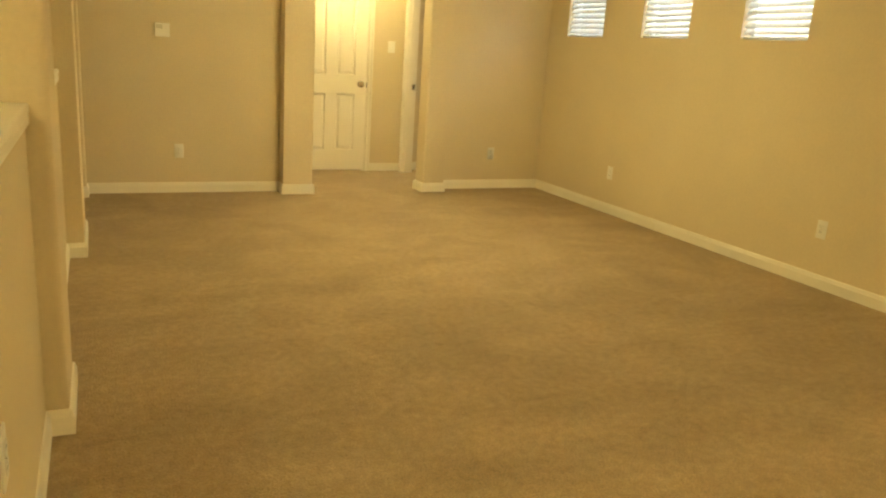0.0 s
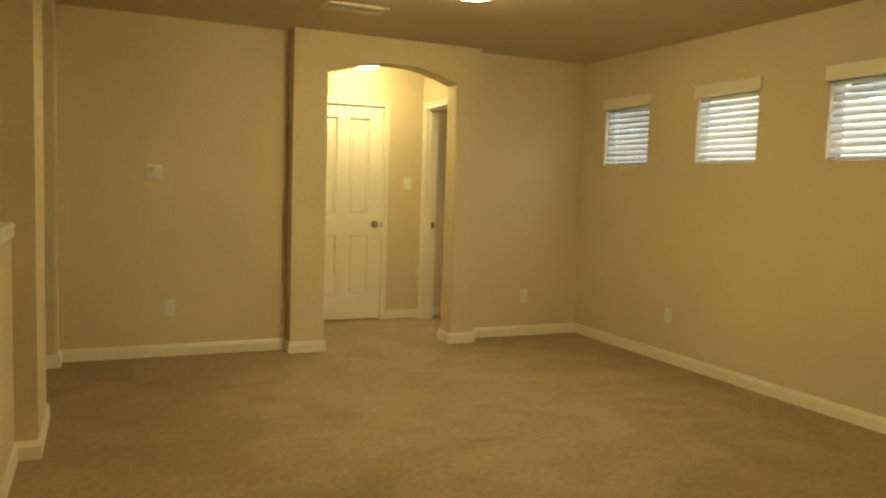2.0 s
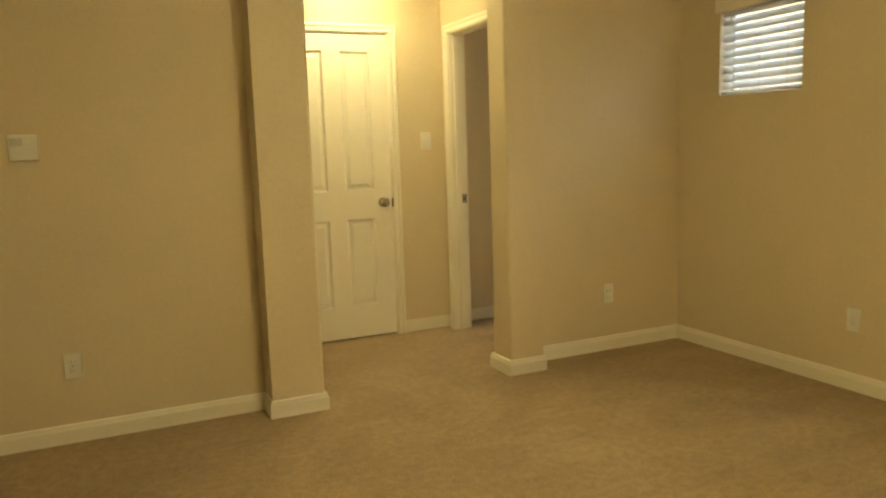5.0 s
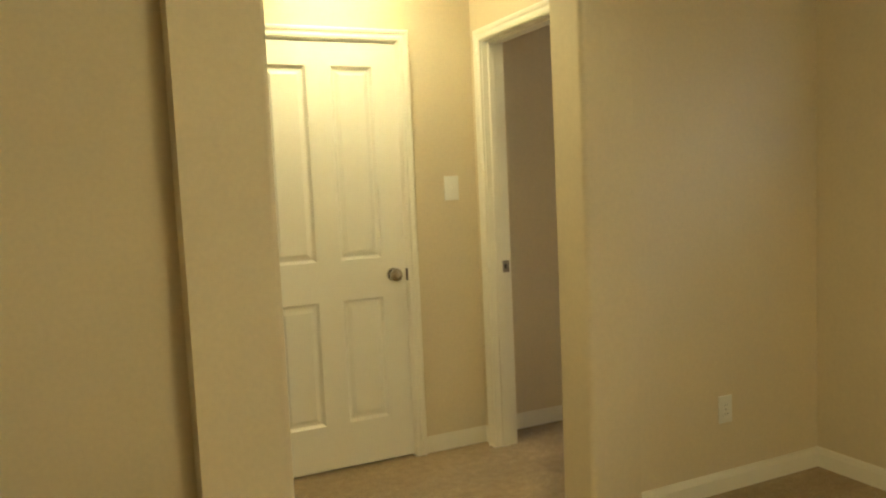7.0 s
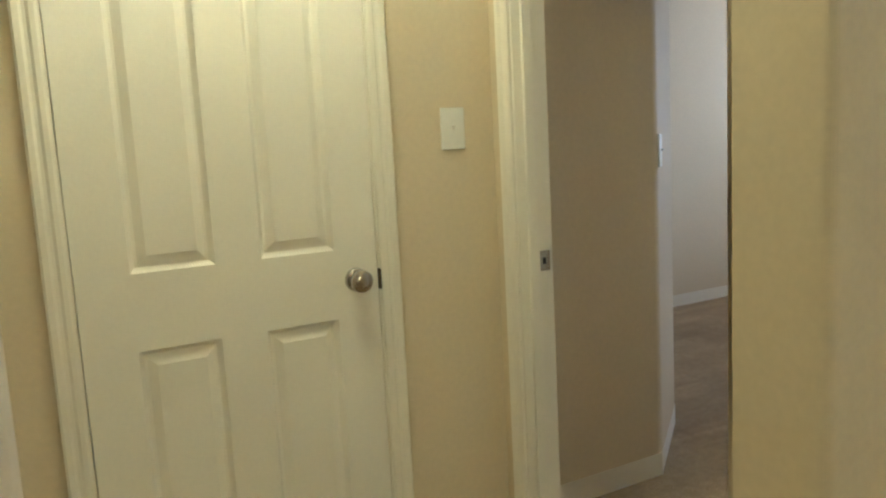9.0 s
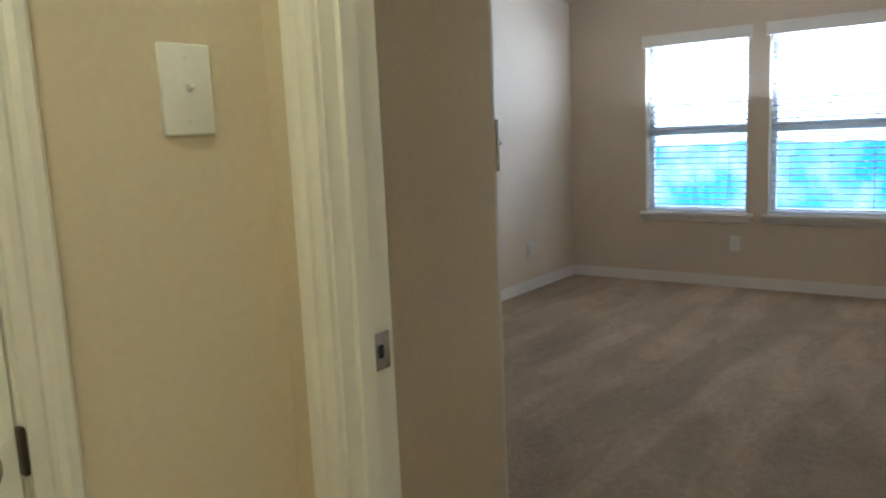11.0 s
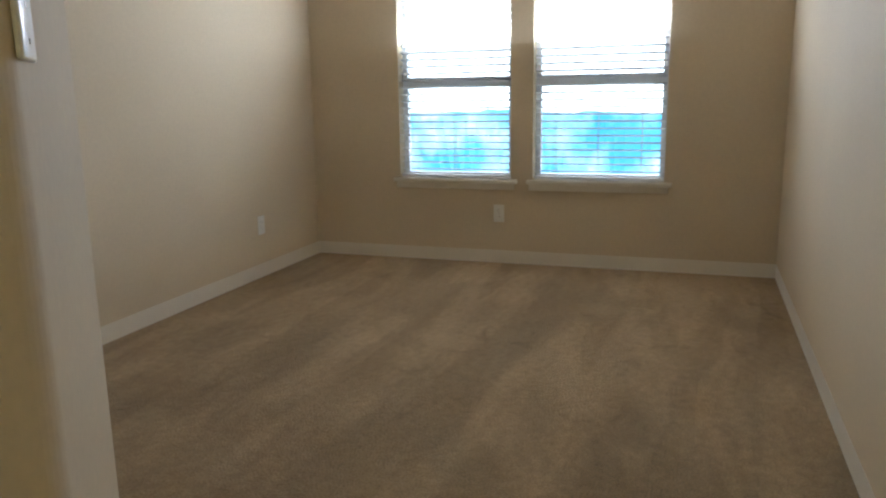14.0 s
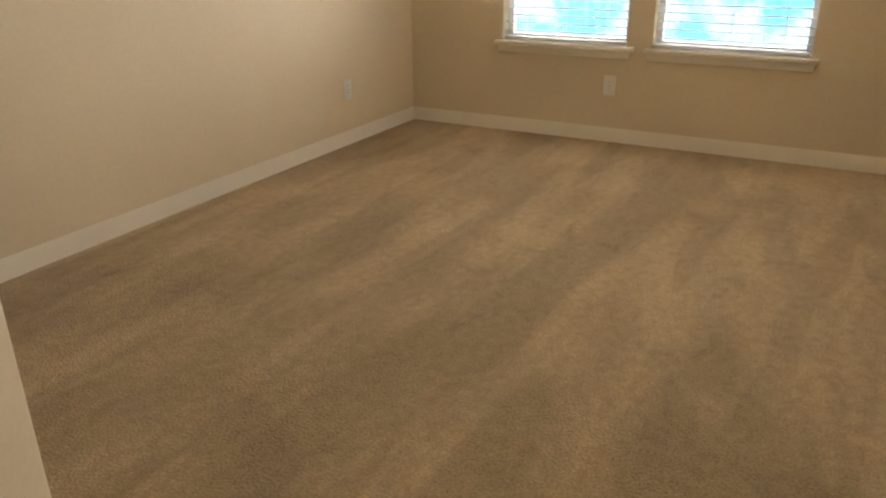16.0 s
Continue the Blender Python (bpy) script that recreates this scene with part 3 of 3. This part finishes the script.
for i, (a, c) in enumerate(W3):
    window("window_%d" % (i + 1), a, c, GZ0, GZ1, XR, False, "small square white vinyl window high in the wall")
    blind(a, c, GZ0, GZ1, XR, -55, "white slatted blind tilted half shut in a small window")
for i, (a, c) in enumerate(BW):
    w, put = window("window_%d" % (i + 4), a, c, BZ0, BZ1, BX, True, "tall white vinyl double-hung window with wooden sill")
    s = bmesh.new()
    box(s, BX - 0.05, a - 0.045, BZ0 - 0.024, BX - 0.0005, c + 0.035, BZ0 + 0.002, 0.005, 3)
    box(s, BX - 0.0005, a + 0.0005, BZ0 - 0.024, BX + 0.085, c - 0.0005, BZ0 + 0.002)
    put("window_sill", s, TRIM, lab="white painted wooden sill")
    put("apron", a_box(BX - 0.018, a - 0.025, BZ0 - 0.068, BX - 0.0005, c + 0.025, BZ0 - 0.0245, bevel=0.005), TRIM)
    blind(a, c, BZ0 + 0.003, BZ1 - 0.03, BX, 12, "white slatted blind hung open in a tall window")


# ---- lamps and vent ----
def ceiling_lamp(x, y, z, r, drop, glow, label):
    lamp = empty("ceiling_lamp", pose(x, y, z), label, "lamp")
    part("pan", lathe([(0, -0.001), (r * 1.08, -0.001), (r * 1.08, -0.010), (r * 1.0, -0.022), (0, -0.022)], 48), TRIM, lamp, "white metal ceiling pan")
    prof = [(r * math.cos(a) ** 1.1, -0.0225 - drop * math.sin(a)) for a in np.linspace(0, math.pi / 2, 14)]
    prof[-1] = (0.0, prof[-1][1])
    part("shade", lathe([(0.0, -0.0225), *prof], 48), glow, lamp, "lit frosted glass dome", 1.0)
    part("finial", lathe([(0, -0.0235 - drop), (0.010, -0.0235 - drop), (0.011, -0.031 - drop), (0.006, -0.040 - drop), (0, -0.042 - drop)], 20), NICKEL, lamp, "small nickel finial", 1.0)
    return lamp


# The lamp at y -8.45 is unseen, inferred from the bright near floor.
for y in (-3.19, -8.45):
    ceiling_lamp(-1.05, y, ZG, 0.185, 0.125, GAME_GLOW, "lit flush ceiling lamp with frosted glass dome")
# Unseen lamp added to light the stairwell walls.
ceiling_lamp(-3.95, -7.2, ZG, 0.15, 0.10, HALL_GLOW, "unseen added stairwell lamp with frosted glass dome")
ceiling_lamp(-0.73, -0.42, ZB, 0.15, 0.10, HALL_GLOW, "lit flush hall lamp with frosted glass dome")


def ceiling_vent(x0, x1, y0, y1, z):
    v = empty("ceiling_vent", pose((x0 + x1) / 2, (y0 + y1) / 2, z), "off-white metal air register set in the ceiling", "vent")
    hx, hy, t = (x1 - x0) / 2, (y1 - y0) / 2, 0.026
    fr = bmesh.new()
    for a in ((-hx, -hy, hx, -hy + t), (-hx, hy - t, hx, hy), (-hx, -hy + t, -hx + t, hy - t), (hx - t, -hy + t, hx, hy - t)):
        box(fr, a[0], a[1], -0.011, a[2], a[3], -0.0005, 0.003)
    part("frame", fr, DUCT, v)
    part("backing", a_box(-hx + t, -hy + t, -0.0035, hx - t, hy - t, -0.0005), VOID, v)
    n = 9
    for i in range(n):
        y = -hy + t + (2 * hy - 2 * t) * (i + 0.5) / n
        s = a_box(-hx + t, -0.009, -0.0007, hx - t, 0.009, 0.0007)
        bmesh.ops.rotate(s, verts=s.verts, cent=(0, 0, 0), matrix=Matrix.Rotation(radians(32 if i < n / 2 else -32), 3, "X"))
        bmesh.ops.translate(s, verts=s.verts, vec=(0, y, -0.0095))
        part("slat", s, DUCT, v)


ceiling_vent(-1.565, -1.160, -2.175, -1.955, ZG)


# ---- wall plates ----
def wall_frame(x, y, z, facing):
    """Local x runs along the wall, local -y stands out of it."""
    return pose(x, y, z, 0, 0, {"-y": 0, "+x": 90, "+y": 180, "-x": -90}.get(facing, facing))


def outlet(x, y, z, facing, label="white duplex wall outlet low on the tan wall"):
    o = empty("wall_outlet", wall_frame(x, y, z, facing), label, "outlet", "duplex wall outlets")
    part("plate", a_box(-0.037, -0.0065, -0.059, 0.037, -0.0003, 0.059, bevel=0.003, seg=3), PLATE, o)
    for s in (-1, 1):
        r = part("receptacle", a_box(-0.017, -0.009, s * 0.0205 - 0.0145, 0.017, -0.0062, s * 0.0205 + 0.0145, bevel=0.0035, seg=3), PLATE, o)
        for u, h in ((-0.0065, 0.0045), (0.0065, 0.0035)):
            part("slot", a_box(u - 0.001, -0.0094, s * 0.0205 + 0.001 - h, u + 0.001, -0.0088, s * 0.0205 + 0.001 + h), DARK, r)
    part("screw", a_box(-0.003, -0.0085, -0.003, 0.003, -0.006, 0.003, bevel=0.0012), NICKEL, o)
    return o


def toggle_switch(x, y, z, facing, label):
    o = empty("light_switch", wall_frame(x, y, z, facing), label, "switch")
    part("plate", a_box(-0.040, -0.0075, -0.0605, 0.040, -0.0003, 0.0605, bevel=0.0035, seg=3), PLATE, o, "glossy white plastic plate")
    part("collar", a_box(-0.0055, -0.0085, -0.0125, 0.0055, -0.0072, 0.0125, bevel=0.0006), PLATE, o)
    t = a_box(-0.0042, -0.019, -0.004, 0.0042, -0.0075, 0.004, bevel=0.0015)
    bmesh.ops.rotate(t, verts=t.verts, cent=(0, -0.0075, 0), matrix=Matrix.Rotation(radians(-28), 3, "X"))
    part("toggle", t, PLATE, o, "white toggle lever pushed up")
    for s in (-1, 1):
        part("screw", lathe([(0, 0.0065), (0.003, 0.0065), (0.003, 0.0088), (0.0015, 0.0092), (0, 0.0092)], 12, "y"), PLATE, o).location = (0, 0, s * 0.042)
    return o


outlet(-2.417, YB, 0.357, "-y")
outlet(0.572, YB, 0.355, "-y")
outlet(XR, -2.341, 0.362, "-x")
outlet(XR, -4.585, 0.375, "-x")
outlet(XL - 0.070, -6.35, 0.50, "+x", "white duplex wall outlet low on the half wall")
outlet(BX, 0.759, 0.339, "-x", "white duplex wall outlet under the windows")
outlet(4.34, BY1, 0.333, "-y", "white duplex wall outlet beside the corner")
toggle_switch(-0.1435, 0.0, 1.331, "-y", "white single toggle light switch beside the closet door")


def keypad(x, y, z):
    k = empty("wall_keypad", wall_frame(x, y, z, "-y"), "white plastic keypad with small buttons on the wall", "keypad")
    part("body", a_box(-0.058, -0.022, -0.055, 0.058, -0.0003, 0.055, bevel=0.006, seg=3), PLATE, k)
    part("display", a_box(-0.050, -0.0232, 0.008, 0.000, -0.0215, 0.040, bevel=0.001), COVER, k, "glossy grey display window")
    for i in range(3):
        for j in range(3):
            part("button", a_box(0.008 + i * 0.015, -0.0245, -0.03 + j * 0.02, 0.019 + i * 0.015, -0.0215, -0.018 + j * 0.02, bevel=0.002), PLATE, k)


keypad(-2.525, YB, 1.341)

turn = math.atan2(CB[1] - CA[1], CB[0] - CA[0])
toggle_switch(CA[0] + 0.05 * math.cos(turn), CA[1] + 0.05 * math.sin(turn), 1.225, math.degrees(turn), "white single toggle light switch on the angled wall")

# ---- outside ----
for a, c, x, z, h, power in [(a, c, BX, 1.57, 0.62, WINDOW_SKY) for a, c in BW] + [(a, c, XR, (GZ0 + GZ1) / 2, GZ1 - GZ0 - 0.08, SMALL_SKY) for a, c in W3]:
    lamp = new("sky_light", bpy.data.lights.new("sky_light", "AREA"))
    lamp.data.shape, lamp.data.size, lamp.data.size_y = "RECTANGLE", c - a - 0.08, h
    lamp.data.energy, lamp.data.color = power, (1.0, 0.96, 0.89) if x == BX else (0.45, 0.70, 1.0)
    lamp.matrix_world = look((x + 0.1365, (a + c) / 2, z), (x - 1, (a + c) / 2, z + (1.0 if x == BX else 0)))


def treeline(x, y0, y1):
    """A far wooded skyline; its material paints the haze of distance."""
    bm = bmesh.new()
    n = 180
    lo, hi = [], []
    for i in range(n + 1):
        y = y0 + (y1 - y0) * i / n
        z = 0.15 + 0.5 * noise.noise((y * 0.07, 0, 0)) + 0.3 * noise.noise((y * 0.3, 3, 0)) + 0.12 * noise.noise((y * 1.1, 5, 0))
        lo.append(bm.verts.new((x, y, -3.3)))
        hi.append(bm.verts.new((x + 2.5 * noise.noise((y * 0.3, 9, 0)), y, z)))
    for i in range(n):
        bm.faces.new((lo[i], lo[i + 1], hi[i + 1], hi[i]))
    return bm


setting("backdrop_sky", a_box(60, -120, -3.3, 60.5, 140, 70), BRIGHT_SKY, "bright white hazy sky")
setting("backdrop", treeline(33, -30, 50), GLOW_HAZE, "far wooded skyline glowing with painted blue haze")
setting("ground", a_box(-400, -400, -3.4, 400, 400, -3.3), GRASS, "pale dry lawn reaching the horizon")
